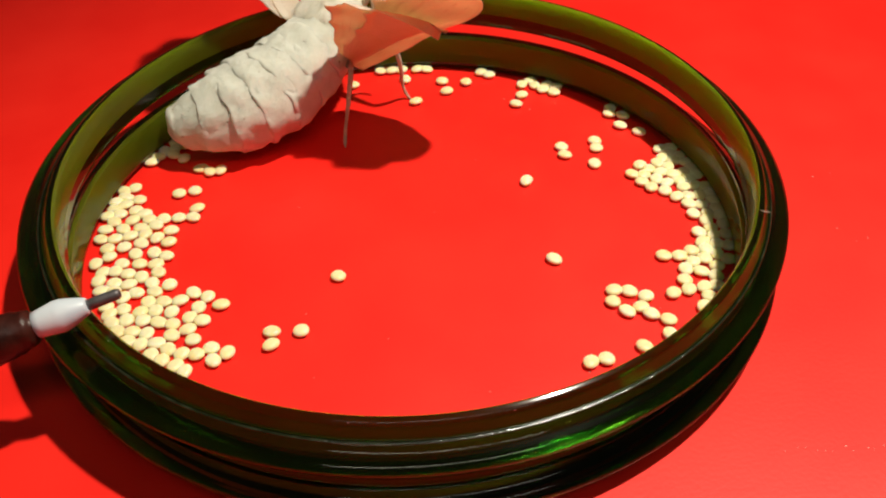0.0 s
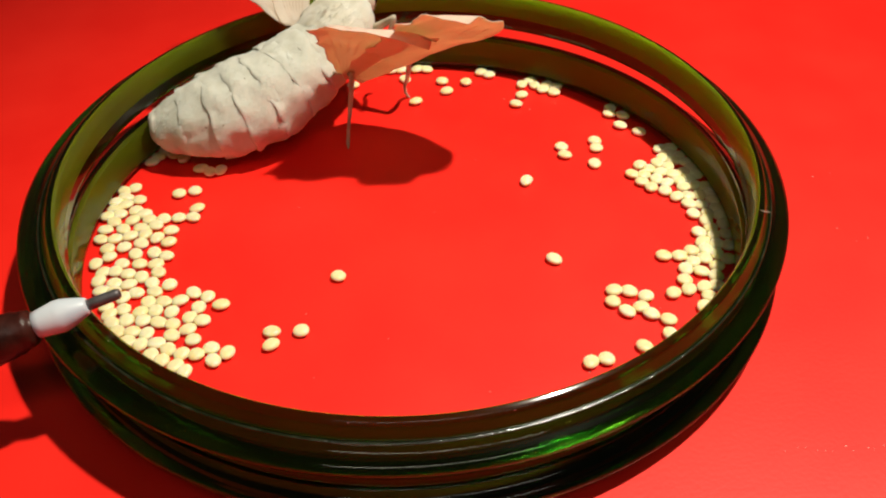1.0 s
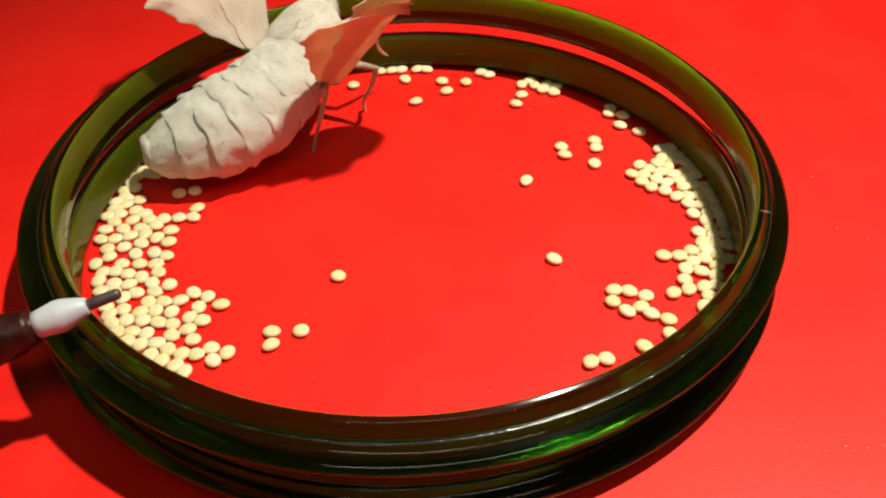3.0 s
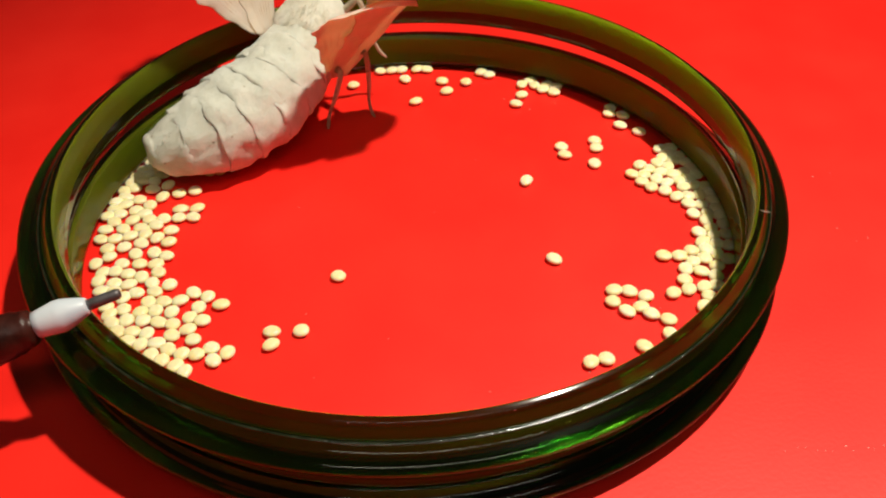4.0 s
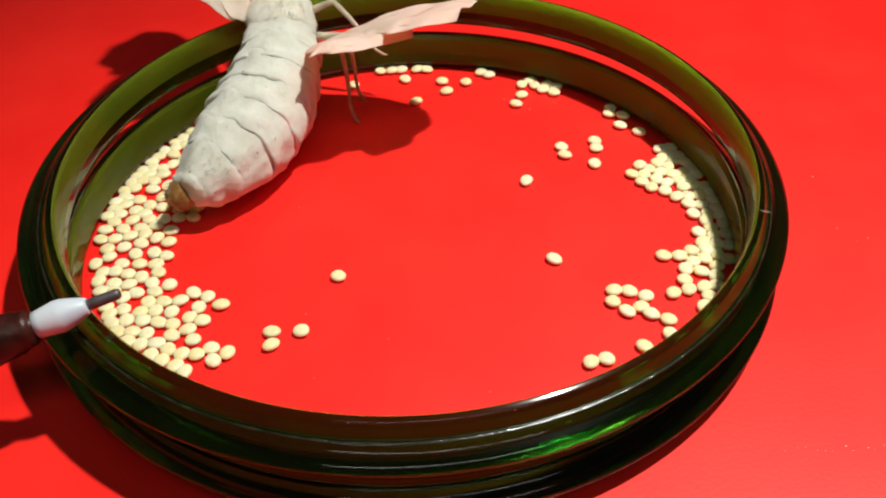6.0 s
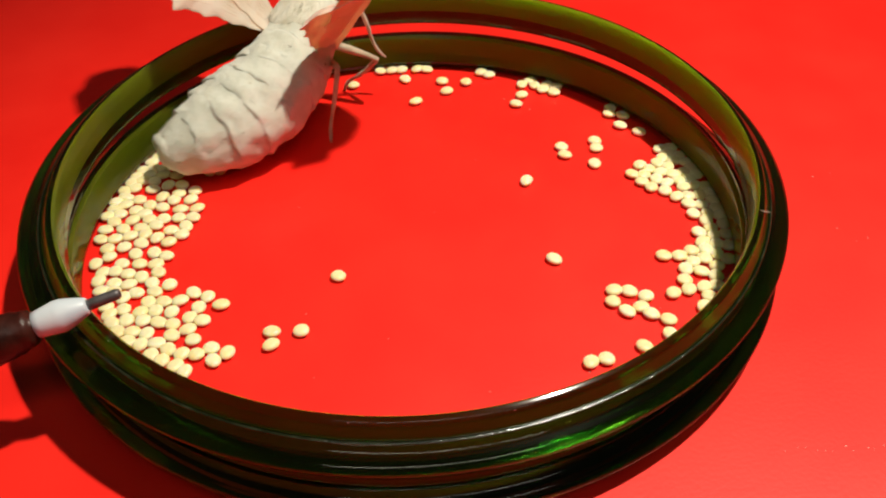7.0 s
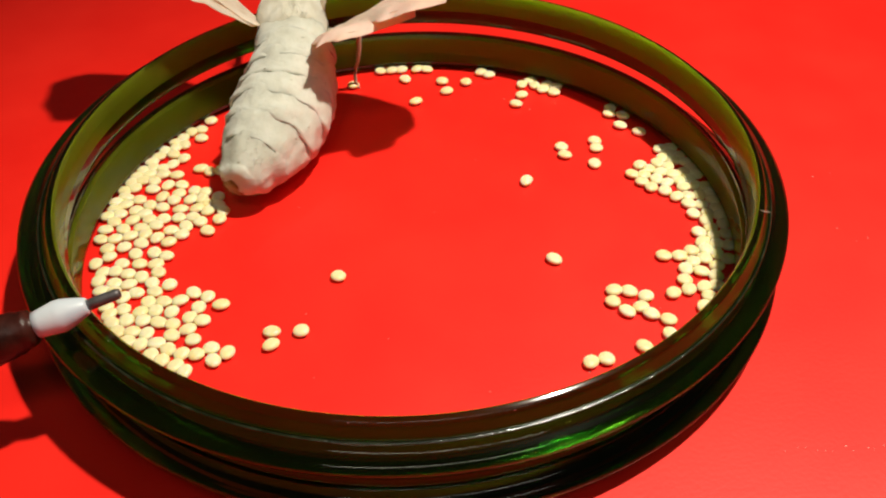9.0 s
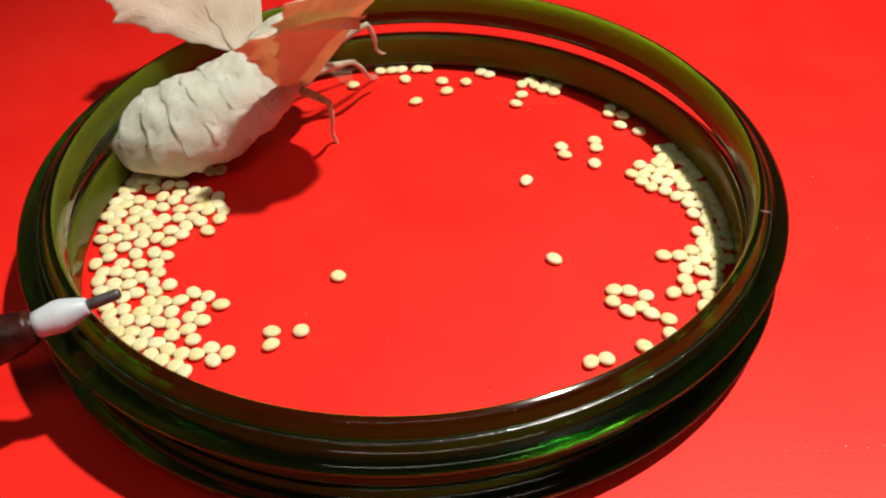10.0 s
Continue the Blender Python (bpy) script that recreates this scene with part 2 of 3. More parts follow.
bangle("dark green glass bangle lying flat on the red card", P(-0.05, 0.17, 2.5), 2.5, -1.57, 2.08, -0.6, False, 0.0, (0, 0), (0.05, 0.05))
bangle("dark green glass bangle resting on the lower bangle", P(0.16, 0.2, 7.87), 2.38, -1.54, 2.28, -0.1, True, 0.14, (-0.0037, 0.0095), (-0.33, 0.24))


# ---- pen ----
def pen():
    tip, far = Vector((-21.1, -21.0, 12.4)), Vector((-66.5, -34.0, 2.2))
    thing = new("pen")
    d = (far - tip).normalized()
    thing.matrix_world = Matrix.Translation(tip * MM) @ d.to_track_quat("X", "Z").to_matrix().to_4x4()
    bm = bmesh.new()
    lathe_x(bm, [(-0.02, 0.12), (0.05, 0.33), (0.25, 0.42), (1.5, 0.44), (3.2, 0.44)], 20)
    part("nib", bm, STEEL, thing, "blunt grey metal nib")
    bm = bmesh.new()
    lathe_x(bm, [(2.55, 0.45), (2.58, 0.60), (2.75, 0.70), (3.6, 1.0), (4.4, 1.24), (4.9, 1.28), (6.1, 1.10), (6.6, 1.04), (6.65, 0.9)], 28)
    part("collar", bm, WHITE, thing, "white plastic cone")
    bm = bmesh.new()
    lathe_x(bm, [(6.4, 0.9), (6.62, 0.98), (6.8, 1.02), (6.9, 1.32), (7.3, 1.46), (7.5, 1.44), (8, 1.65), (11, 2.0), (30, 2.2), (46, 2.15), (47.5, 1.8), (48, 0.8)], 28)
    part("barrel", bm, BROWN, thing, "glossy dark brown barrel")
    tagged(thing, "dark brown pen with a white cone leaning on the bangle", "pen")


pen()


# ---- dust ----
def dust():
    """Tiny pale flakes and scuffs on the card."""
    r = random.Random(5)
    bm = bmesh.new()
    spots = [(r.uniform(-29, 29), r.uniform(-28, 26)) for _ in range(26)]
    spots += [(r.uniform(42, 56) , r.uniform(-44, 10)) for _ in range(16)]
    spots += [(29.7 + 0.75 * k + r.uniform(-0.3, 0.3), -28.1 + r.uniform(-0.25, 0.25)) for k in range(11)]
    spots = [(x, y, 0.0) for x, y in spots]
    for _ in range(12):
        a = r.uniform(0, 6.283)
        x, y = 32.45 * math.cos(a), 32.45 * math.sin(a)
        spots.append((x + 0.2, y, 10.33 + y * 0.0096 - 0.26 * math.cos(a) ** 2))
    for x, y, z in spots:
        s = r.uniform(0.03, 0.08) if z == 0 else r.uniform(0.02, 0.045)
        a = r.uniform(0, 6.28)
        ring = [(x + s * r.uniform(0.5, 1.6) * math.cos(a + k * 1.257), y + s * r.uniform(0.4, 0.9) * math.sin(a + k * 1.257)) for k in range(5)]
        rings(bm, [[(u, v, z) for u, v in ring], [(x + (u - x) * 0.7, y + (v - y) * 0.7, z + 0.06) for u, v in ring]])
    bmesh.ops.recalc_face_normals(bm, faces=bm.faces)
    tagged(part("dust", bm, LINT, smooth=False), "fine pale dust flakes on the red card and bangle", "dust", kind="stuff")


dust()


def lint(x, y, z, turn):
    bm = bmesh.new()
    pts = [(0.9 * u, 0.35 * math.sin(3.0 * u) , 0.18 * math.sin(3.14 * u)) for u in np.linspace(0, 1, 9).tolist()]
    tube(bm, pts, [0.032] * 9, 5)
    ob = part("lint", bm, LINT)
    ob.matrix_world = P(x, y, z, 0, 0, turn)
    tagged(ob, "curled white lint fibre on the green bangle", "lint")


lint(31.2, -10.7, 9.85, 150)


# ---- moth ----
rng = random.Random(7)
SEGMENT = 2.95
RADII = [3.9, 4.4, 4.8, 5.05, 5.0, 4.55, 3.65, 2.1]


def abdomen_segment(i, moth):
    """One furry ring of the abdomen: front at x = 0, its hind lip overlapping the next ring."""
    r0, r1 = RADII[i], RADII[i + 1]
    last = i == len(RADII) - 2
    mid = [r0 + (r1 - r0) * u for u in (0.0, 0.12, 0.34, 0.62, 0.86, 1.0)]
    prof = [(1.5, r0 * 0.90), (0.8, r0 * 0.955), (0.1, r0 * 0.985), (-1.0, mid[2] * 1.0),
            (-1.9, mid[3] * 1.008), (-2.6, mid[4] * 1.016), (-2.95, r1 * 1.02), (-3.12, r1 * 1.005)]
    prof += [(-3.5, r1 * 0.85), (-3.75, r1 * 0.55), (-3.8, r1 * 0.2)] if last else [(-3.2, r1 * 0.94), (-2.6, r1 * 0.88)]
    fine = []
    for (xa, ra), (xb, rb) in zip(prof, prof[1:]):
        fine += [(xa, ra), ((xa + xb) / 2, (ra + rb) / 2)]
    prof = fine + prof[-1:]
    bm = bmesh.new()
    n = 60
    loops = []
    for x, r in prof:
        loop = []
        for k in range(n):
            a = 2 * math.pi * k / n
            y, z = r * 1.04 * math.cos(a), r * (0.95 if math.sin(a) > 0 else 0.86) * math.sin(a)
            lump = noise.noise(Vector((x * 0.45 + i * 3.1, y * 0.4, z * 0.4))) * 0.42
            lump += noise.noise(Vector((x * 1.3 + i * 7, y * 1.2, z * 1.2))) * 0.17
            lump += noise.noise(Vector((x * 3.1 + i * 5, y * 2.8, z * 2.8))) * 0.07
            f = 1 + lump / max(r, 1.5)
            if x > -0.7 and x < 0.5:
                f += 0.03 * max(0, noise.noise(Vector((1.9 * math.cos(a), 1.9 * math.sin(a), i * 5.7))) + 0.12)
            dx = 0.3 * noise.noise(Vector((y * 0.7, z * 0.7, i * 2.3))) if x < -2 else 0
            loop.append((x + dx, y * f, z * f))
        loops.append(loop)
    rings(bm, loops)
    bmesh.ops.recalc_face_normals(bm, faces=bm.faces)
    hairs(bm, 900, 0.34, 0.86, rng, lambda p, nn: p.x > -3.1)
    ob = part("abdomen_segment", bm, SCALES, moth)
    ob.location = V(-SEGMENT * i, 0, 0)
    return ob


def ovipositor(moth):
    bm = bmesh.new()
    lathe_x(bm, [(1.0, 1.4), (0, 1.6), (-1.0, 1.65), (-1.5, 1.55), (-1.8, 1.6), (-2.3, 1.25), (-2.5, 1.3), (-2.9, 0.85), (-3.05, 0.35)], 28)
    for v in bm.verts:
        v.co += v.normal * 0 + Vector(noise.noise_vector(v.co * 1.1)) * 0.25
    hairs(bm, 350, 0.5, 0.7, rng)
    return part("ovipositor", bm, SKIN, moth, "yellow-brown soft egg-laying tip")


def thorax(moth):
    bm = bmesh.new()
    lathe_x(bm, [(-1.2, 2.4), (-0.6, 3.3), (0.8, 3.75), (2.6, 3.9), (4.6, 3.7), (6.2, 3.0), (7.2, 2.0), (7.5, 0.9)], 40)
    for v in bm.verts:
        v.co += Vector(noise.noise_vector(v.co * 0.6)) * 0.35
    hairs(bm, 5200, 0.55, 0.84, rng)
    part("thorax", bm, FUR, moth, "cream furry thorax")


def head(moth):
    bm = bmesh.new()
    lathe_x(bm, [(6.4, 1.2), (7.0, 1.75), (8.0, 1.85), (8.9, 1.4), (9.3, 0.6)], 28)
    hairs(bm, 700, 0.6, 0.55, rng)
    h = part("head", bm, FUR, moth, "small furry head")
    for s in (1, -1):
        bm = bmesh.new()
        bmesh.ops.create_uvsphere(bm, u_segments=18, v_segments=12, radius=0.62)
        bmesh.ops.translate(bm, vec=(8.5, 1.15 * s, -0.45), verts=bm.verts)
        part("eye", bm, DARK, h, "black compound eye")
    for s in (1, -1):
        bm = bmesh.new()
        spine = [(8.6 + 4.6 * u, s * (0.8 + 4.2 * u - 1.6 * u * u), 1.0 + 1.9 * math.sin(2.6 * u)) for u in np.linspace(0, 1, 14)]
        tube(bm, spine, [0.16 - 0.10 * u for u in np.linspace(0, 1, 14)], 6)
        for j in range(2, 14):
            p = Vector(spine[j])
            for q in (1, -1):
                tube(bm, [p, p + Vector((0.5, s * 0.25 * q, -0.55 * q)), p + Vector((0.95, s * 0.5 * q, -1.0 * q))], [0.05, 0.04, 0.015], 4)
        part("antenna", bm, LEG, moth, "curved comb-like antenna")


def wing_point(kind, u, v, s):
    """A point of a wing: u along its span, v from its front edge to its hind edge."""
    if kind == "fore":
        span = 21.5
        lead = 1.2 * math.sin(math.pi * u) + 1.4 * u
        c = 3.2 + 7.2 * min(u / 0.7, 1) ** 0.8
        tip = max(0, (u - 0.8) / 0.2)
        lead -= 2.6 * tip ** 2.4
        chord = c * (1 - 0.62 * tip ** 2.6)
    else:
        span = 14.5
        lead = -0.8 * u
        c = 1.6 + 9.5 * min(u / 0.55, 1) ** 0.9
        chord = c if u < 0.55 else 0.8 + (c - 0.8) * math.sqrt(max(0, 1 - ((u - 0.55) / 0.45) ** 2))
    chord *= 1 + (0.035 * math.sin(u * 38) + 0.02 * math.sin(u * 71 + 1)) * v ** 6
    x = lead - chord * v
    y = span * u * (1 - 0.05 * v)
    z = 0.9 * math.sin(math.pi * min(1, u)) * (1 - 0.5 * v) - 0.8 * v * v * u
    z += 0.30 * math.sin(v * 9 + u * 2) * (0.25 + u) * (0.3 + v * 0.7)
    z += 0.45 * noise.noise(Vector((x * 0.3, y * 0.3, 4.0 + (kind == "fore"))))
    return Vector((x, s * y, z))


def wing(kind, s, moth):
    nu, nv = 46, 26
    bm = bmesh.new()
    top = [[bm.verts.new(wing_point(kind, i / nu, j / nv, s)) for j in range(nv + 1)] for i in range(nu + 1)]
    low = [[bm.verts.new(wing_point(kind, i / nu, j / nv, s) - Vector((0, 0, 0.07))) for j in range(nv + 1)] for i in range(nu + 1)]
    for i in range(nu):
        for j in range(nv):
            bm.faces.new((top[i][j], top[i + 1][j], top[i + 1][j + 1], top[i][j + 1]))
            bm.faces.new((low[i][j], low[i][j + 1], low[i + 1][j + 1], low[i + 1][j]))
    edge = [(i, 0) for i in range(nu)] + [(nu, j) for j in range(nv)] + [(i, nv) for i in range(nu, 0, -1)] + [(0, j) for j in range(nv, 0, -1)]
    for a, b in zip(edge, edge[1:] + edge[:1]):
        bm.faces.new((top[a[0]][a[1]], low[a[0]][a[1]], low[b[0]][b[1]], top[b[0]][b[1]]))
    bmesh.ops.recalc_face_normals(bm, faces=bm.faces)
    ob = part(kind + "wing", bm, MEMBRANE, moth, "pale scaly wing with a scalloped hind edge")
    fan = (0.03, 0.16, 0.30, 0.44, 0.58, 0.72, 0.88)
    for j, v1 in enumerate(fan):
        bm = bmesh.new()
        v0 = 0.25 + 0.5 * j / len(fan)
        pts, rad = [], []
        for u in np.linspace(0.02, 0.97 if v1 < 0.5 else 0.86, 14).tolist():
            v = v0 + (v1 - v0) * min(1, u / 0.6)
            pts.append(wing_point(kind, u, v, s) + Vector((0, 0, -0.03)))
            rad.append(0.05 - 0.02 * u)
        tube(bm, pts, rad, 6)
        part("vein", bm, VEIN, ob)
    return ob


FEMUR, TIBIA = 6.6, 8.2


def leg(moth):
    """A leg in two parts, each along its own x axis: a scaly thigh, and a thin shin that ends in a hooked foot."""
    bm = bmesh.new()
    tube(bm, [(-0.3, 0, 0), (0.8, 0, 0.12), (3.2, 0, 0.22), (5.6, 0, 0.1), (FEMUR + 0.2, 0, 0)], [0.36, 0.50, 0.48, 0.36, 0.26], 10)
    hairs(bm, 260, 0.4, 0.7, rng)
    thigh = part("thigh", bm, LEG, moth, "thick scaly upper leg")
    bm = bmesh.new()
    tube(bm, [(-0.1, 0, 0), (0.6, 0, 0.1), (2.6, 0, 0.2), (4.6, 0, 0.12), (5.1, 0, 0.0), (6.4, 0, -0.12), (7.4, 0, 0.0), (TIBIA, 0, 0.35), (TIBIA + 0.35, 0, 0.75)],
         [0.26, 0.30, 0.28, 0.23, 0.19, 0.19, 0.20, 0.18, 0.07], 9)
    hairs(bm, 200, 0.3, 0.7, rng)
    shin = part("shin", bm, LEG, moth, "thin pale shin with a hooked foot")
    return thigh, shin


moth = new("silk_moth")
tagged(moth, "plump cream-white silk moth laying eggs inside the bangles", "moth")
SEGMENTS = [abdomen_segment(i, moth) for i in range(7)]
TIP = ovipositor(moth)
thorax(moth)
head(moth)
FORE = {s: wing("fore", s, moth) for s in (1, -1)}
HIND = {s: wing("hind", s, moth) for s in (1, -1)}
ROOTS = {"hind": (0.8, 2.0, -2.6), "mid": (3.0, 2.0, -2.8), "front": (5.4, 1.6, -2.4)}
LEGS = {(kind, s): leg(moth) for kind in ROOTS for s in (1, -1)}


# ---- eggs ----
def egg_meshes():
    made = []
    for k in range(6):
        bm = bmesh.new()
        bmesh.ops.create_uvsphere(bm, u_segments=18, v_segments=12, radius=1)
        a, b, c = 0.765 + 0.020 * k, 0.725 - 0.010 * k, 0.37
        for v in bm.verts:
            x, y, z = v.co
            v.co = (a * x, b * y * (1 + 0.06 * x), c * z)
            if z > 0.2:
                v.co.z -= 0.03 * max(0, 1 - (x * x + y * y) * 2.2)
        made.append(mesh_of("egg", bm, EGG))
    return made


EGG_MESHES = egg_meshes()
EGG_LABEL = "tiny smooth cream-yellow oval egg lying on the red card"

FRONT_LEFT = [(-30.8, -0.1), (-29.4, -0.1), (-28, 0.3), (-26.6, -0.9), (-25.2, -0.1), (-23.9, -0.8), (-29.8, -1.6), (-28.2, -1.4), (-26.8, -2.5), (-25, -2.4), (-23.7, -2.9), (-30.4, -3.8), (-29.3, -2.8), (-27.8, -3.9), (-26.1, -4), (-24.5, -4.1), (-29.3, -5.1), (-28.3, -5), (-26.9, -5.4), (-25.5, -5.9), (-24, -5.3), (-29.5, -6.3), (-27.9, -6.7), (-26.5, -6.9), (-24.3, -6.8), (-22.6, -7.1), (-28.9, -7.7), (-27.7, -7.9), (-25.5, -8.1), (-26.6, -8.7), (-23.8, -8), (-24.1, -9.4), (-22.7, -9.4), (-21.2, -9.3), (-20.1, -8.3), (-18.7, -8.9), (-17.3, -10), (-26.2, -10.3), (-27.9, -9.9)]
FRONT_LEFT_EDGE = [(-24.6, -10.7), (-23.2, -10.6), (-21.7, -10.8), (-19.3, -10.3), (-19.9, -11.6), (-18.7, -12), (-27.4, -10.9), (-25.6, -11.7), (-26.9, -12), (-24.1, -11.8), (-22.6, -12.1), (-21.3, -12.4), (-19.8, -13.1), (-19.1, -14.4), (-26.1, -13.1), (-24.8, -13.3), (-23.4, -13.5), (-21.1, -13.8), (-22.3, -14.7), (-23.7, -14.8), (-24.9, -14.3), (-21.1, -15.5), (-22.5, -16.1), (-19.8, -16.1), (-18.5, -16.2), (-17.3, -15.5), (-16.9, -17), (-15.8, -16.1), (-21.4, -16.8), (-20.1, -17.5), (-19.2, -18.2), (-6.7, -6.6), (-9.6, -13.7), (-12.2, -13.7), (-12.1, -15.3)]
BACK_LEFT = [(-30.2, 7.7), (-29.3, 8.4), (-30.6, 6.2), (-30.1, 6.6), (-29.6, 5.4), (-28.3, 6.2), (-31, 3.6), (-30.5, 4.7), (-29.8, 3.9), (-28.3, 4.4), (-27.3, 3.8), (-28.3, 2.8), (-26.6, 2.9), (-25.1, 2.9), (-23.6, 3), (-30.7, 1.4), (-30.1, 2.6), (-28.9, 1.4), (-27.1, 1.5), (-25.7, 1.9), (-24, 1), (-26.5, 0.5), (-24.4, 6.9), (-22.7, 7.5), (-22, 4.5), (-22.1, 3), (-28.5, 12.8), (-27.9, 14), (-27.3, 15.2), (-26.6, 16.2), (-26.9, 15.6), (-22.8, 11.5), (-21.7, 10.9), (-20.6, 11.1), (-25.9, 17.4), (-25.7, 16.2), (-24.8, 18.9), (-24.4, 19), (-23.7, 17.4), (-23.2, 20.9), (-25, 13.5), (-26.3, 14.4)]
RIGHT = [(20.5, 14.5), (20.5, 13.1), (16.7, 13.5), (16.9, 12), (19.9, 10.2), (27.4, 12.5), (28.3, 11.7), (28.8, 10.5), (27.3, 10.8), (26.6, 9.9), (24.7, 9.6), (27.6, 9.2), (25.5, 8.9), (23.6, 8.1), (26.6, 8.2), (24.8, 7.9), (24.4, 6.7), (26, 7), (25.2, 5.7), (26.9, 6.4), (26.5, 5), (28.1, 7.8), (28.3, 6.6), (29.3, 8.2), (29.6, 7.2), (28.9, 5.7), (29.9, 5.7), (27.5, 4), (28.8, 4), (30.1, 4.2), (28.5, 2.7), (29.7, 2.5), (28.6, 1.1), (30, 1), (29.6, -0.1), (28.5, -1.8), (29.8, -1.2), (29.8, -2.4)]
RIGHT_EDGE = [(28.5, 12.6), (29.2, 11.1), (29.5, 10.1), (30, 8.6), (30.2, 7.7), (30.7, 5.7), (30.9, 4.4), (31, 3.3), (31.1, 1.9), (31.2, 0.8), (31.2, -0.6), (31.1, -2.2), (30.9, -3.9), (30.3, -5.8), (28.5, -3.3), (29.8, -3.7), (28.6, -4.4), (29.6, -5.2), (28.2, -5.7), (27.2, -4.5), (27, -6.1), (25.9, -5.2), (24.4, -5.1), (29.1, -6.8), (26.1, -7.1), (27.5, -7.5), (28.7, -8.2), (25.7, -8.6), (25.8, -9.9), (27.3, -9.6), (28.4, -9.5), (24.3, -10.3), (27.5, -10.9), (26.7, -12.2)]
RIGHT_LOOSE = [(23.2, -13.7), (23, -15.5), (20.5, -16.9), (18.9, -9.7), (18.6, -11.2), (20.3, -9.9), (21.7, -10.6), (21, -12), (19.7, -12.5), (21.8, -12.9), (15.6, -18.5), (17, -18.2), (13.9, -5.1), (12.3, 7.5)]
BACK = [(-3.8, 31), (-2.4, 31.1), (-1.2, 31.2), (0.9, 31.2), (1.8, 31.1), (-0.7, 28.9), (3.8, 28.2), (4.3, 25.9), (6.7, 27.8), (8.7, 30), (9.5, 29.4), (13.4, 26.8), (14.5, 27.6), (14.9, 26.6), (13.2, 24.5), (12.4, 22.6), (16.4, 26.6), (16, 25.9), (17.4, 25.9), (17.1, 24.9), (-7, 27.9), (0.6, 23.8), (23, 20.1), (23.2, 20.8), (24.4, 19.4), (23.8, 17.4), (25.7, 16)]
LAID_FIRST = [(-28.9, 11.6), (-29.4, 10.6), (-29.7, 9.4), (-28.5, 10.8), (-28.9, 9.6), (-28.4, 12.2), (-26.8, 10.8), (-27.4, 9.4), (-27.3, 8), (-25.8, 8.6), (-26, 6.6), (-27.4, 11.8), (-26.2, 12.3), (-27, 5.2), (-23.7, 4.4)]
LAID_NEXT = [(-22.9, 6), (-25.6, 4.8), (-24.6, 6.2), (-22.6, 1.6), (-25.2, 10.4), (-24.3, 8.6), (-22.8, 0.3)]
LAID_LAST = [(-21.7, 6), (-20.3, 0.8), (-21.3, 2.3), (-20.1, 6.3), (-20.1, 5), (-19.2, 3.9), (-21.6, 7.2), (-20.8, 4), (-19.4, 2.6), (-20.9, 5.2)]


def lay_out(groups):
    """Push touching eggs apart a little and keep them inside the bangle."""
    pts = np.array([p for g in groups for p in g], float)
    for _ in range(40):
        d = pts[:, None] - pts[None]
        r = np.hypot(d[..., 0], d[..., 1]) + np.eye(len(pts)) * 9
        push = np.clip(1.16 - r, 0, None)[..., None] * d / r[..., None]
        pts += 0.25 * push.sum(1)
        far = np.hypot(pts[:, 0], pts[:, 1])
        pts *= np.minimum(1, 31.25 / far)[:, None]
    return pts


GROUPS = [FRONT_LEFT, FRONT_LEFT_EDGE, BACK_LEFT, RIGHT, RIGHT_EDGE, RIGHT_LOOSE, BACK, LAID_FIRST, LAID_NEXT, LAID_LAST]
SPOTS = lay_out(GROUPS)
egg_rng = random.Random(11)
EGGS = []
for x, y in SPOTS:
    egg = new("egg", egg_rng.choice(EGG_MESHES))
    egg.matrix_world = P(x, y, 0.38, egg_rng.uniform(-4, 4), egg_rng.uniform(-4, 4), egg_rng.uniform(0, 180))
    tagged(egg, EGG_LABEL, "egg", "moth eggs")
    EGGS.append(egg)
LAID = EGGS[-sum(len(g) for g in GROUPS[-3:]):]


# ---- movement ----
WAIST = 8.7  # height of the waist over the card, in mm


def wing_pose(kind, s, sweep, lift, twist, fan, hug):
    m = P(3.0 - 3.5 * hug, (3.2 + 2.0 * hug) * s, -0.6 - 1.8 * hug) @ P(0, 0, 0, 0, 0, -s * sweep) @ P(0, 0, 0, s * lift) @ P(0, 0, 0, 0, -twist)
    return m if kind == "fore" else m @ P(-1.8, 0.4 * s, -0.3, 0, 0, s * fan)


HIND_FOOT = [(0, -7.4, 15.7), (0.5, -7.3, 15.7), (1.1, -6.9, 15.6), (1.2, -8.1, 18.1), (1.3, -10.1, 13.4), (1.5, -10.3, 12.8), (1.6, -10.2, 13.3), (1.7, -10.1, 17.3), (1.8, -10.1, 13.9), (2, -11.8, 11.6), (2.7, -11.6, 12.1), (3.8, -9.6, 19.5), (4.7, -9.6, 19.5), (5, -10.8, 14.6), (5.3, -8.7, 12.7), (5.4, -8.8, 14.3), (5.5, -6.4, 20.8), (5.7, -6.4, 20.8), (6.7, -7.0, 20.0), (7.2, -10.5, 14.8), (7.35, -15.7, 37.4), (7.8, -15.7, 37.4), (8, -9.3, 20.1), (8.3, -10.8, 14.7), (8.6, -10.6, 14.3), (8.8, -12.6, 36.1), (9.5, -10.5, 35.2), (9.65, -10.2, 15.1), (9.8, -9.6, 15.6), (9.9, -8.5, 16.7), (10, -8.6, 16.4)]
FRONT_TIMES = (7.2, 7.35, 8.2, 8.3, 8.6, 8.75, 9.6, 9.8)
FRONT_FOOT = [(-3.4, 26.1, 5.4), (-5, 32.6, 10.5), (-5, 32.6, 10.5), (-3.4, 26.1, 5.4), (-3.4, 26.1, 5.4), (-5, 32.6, 10.5), (-5, 32.6, 10.5), (-3.4, 26.1, 5.4)]
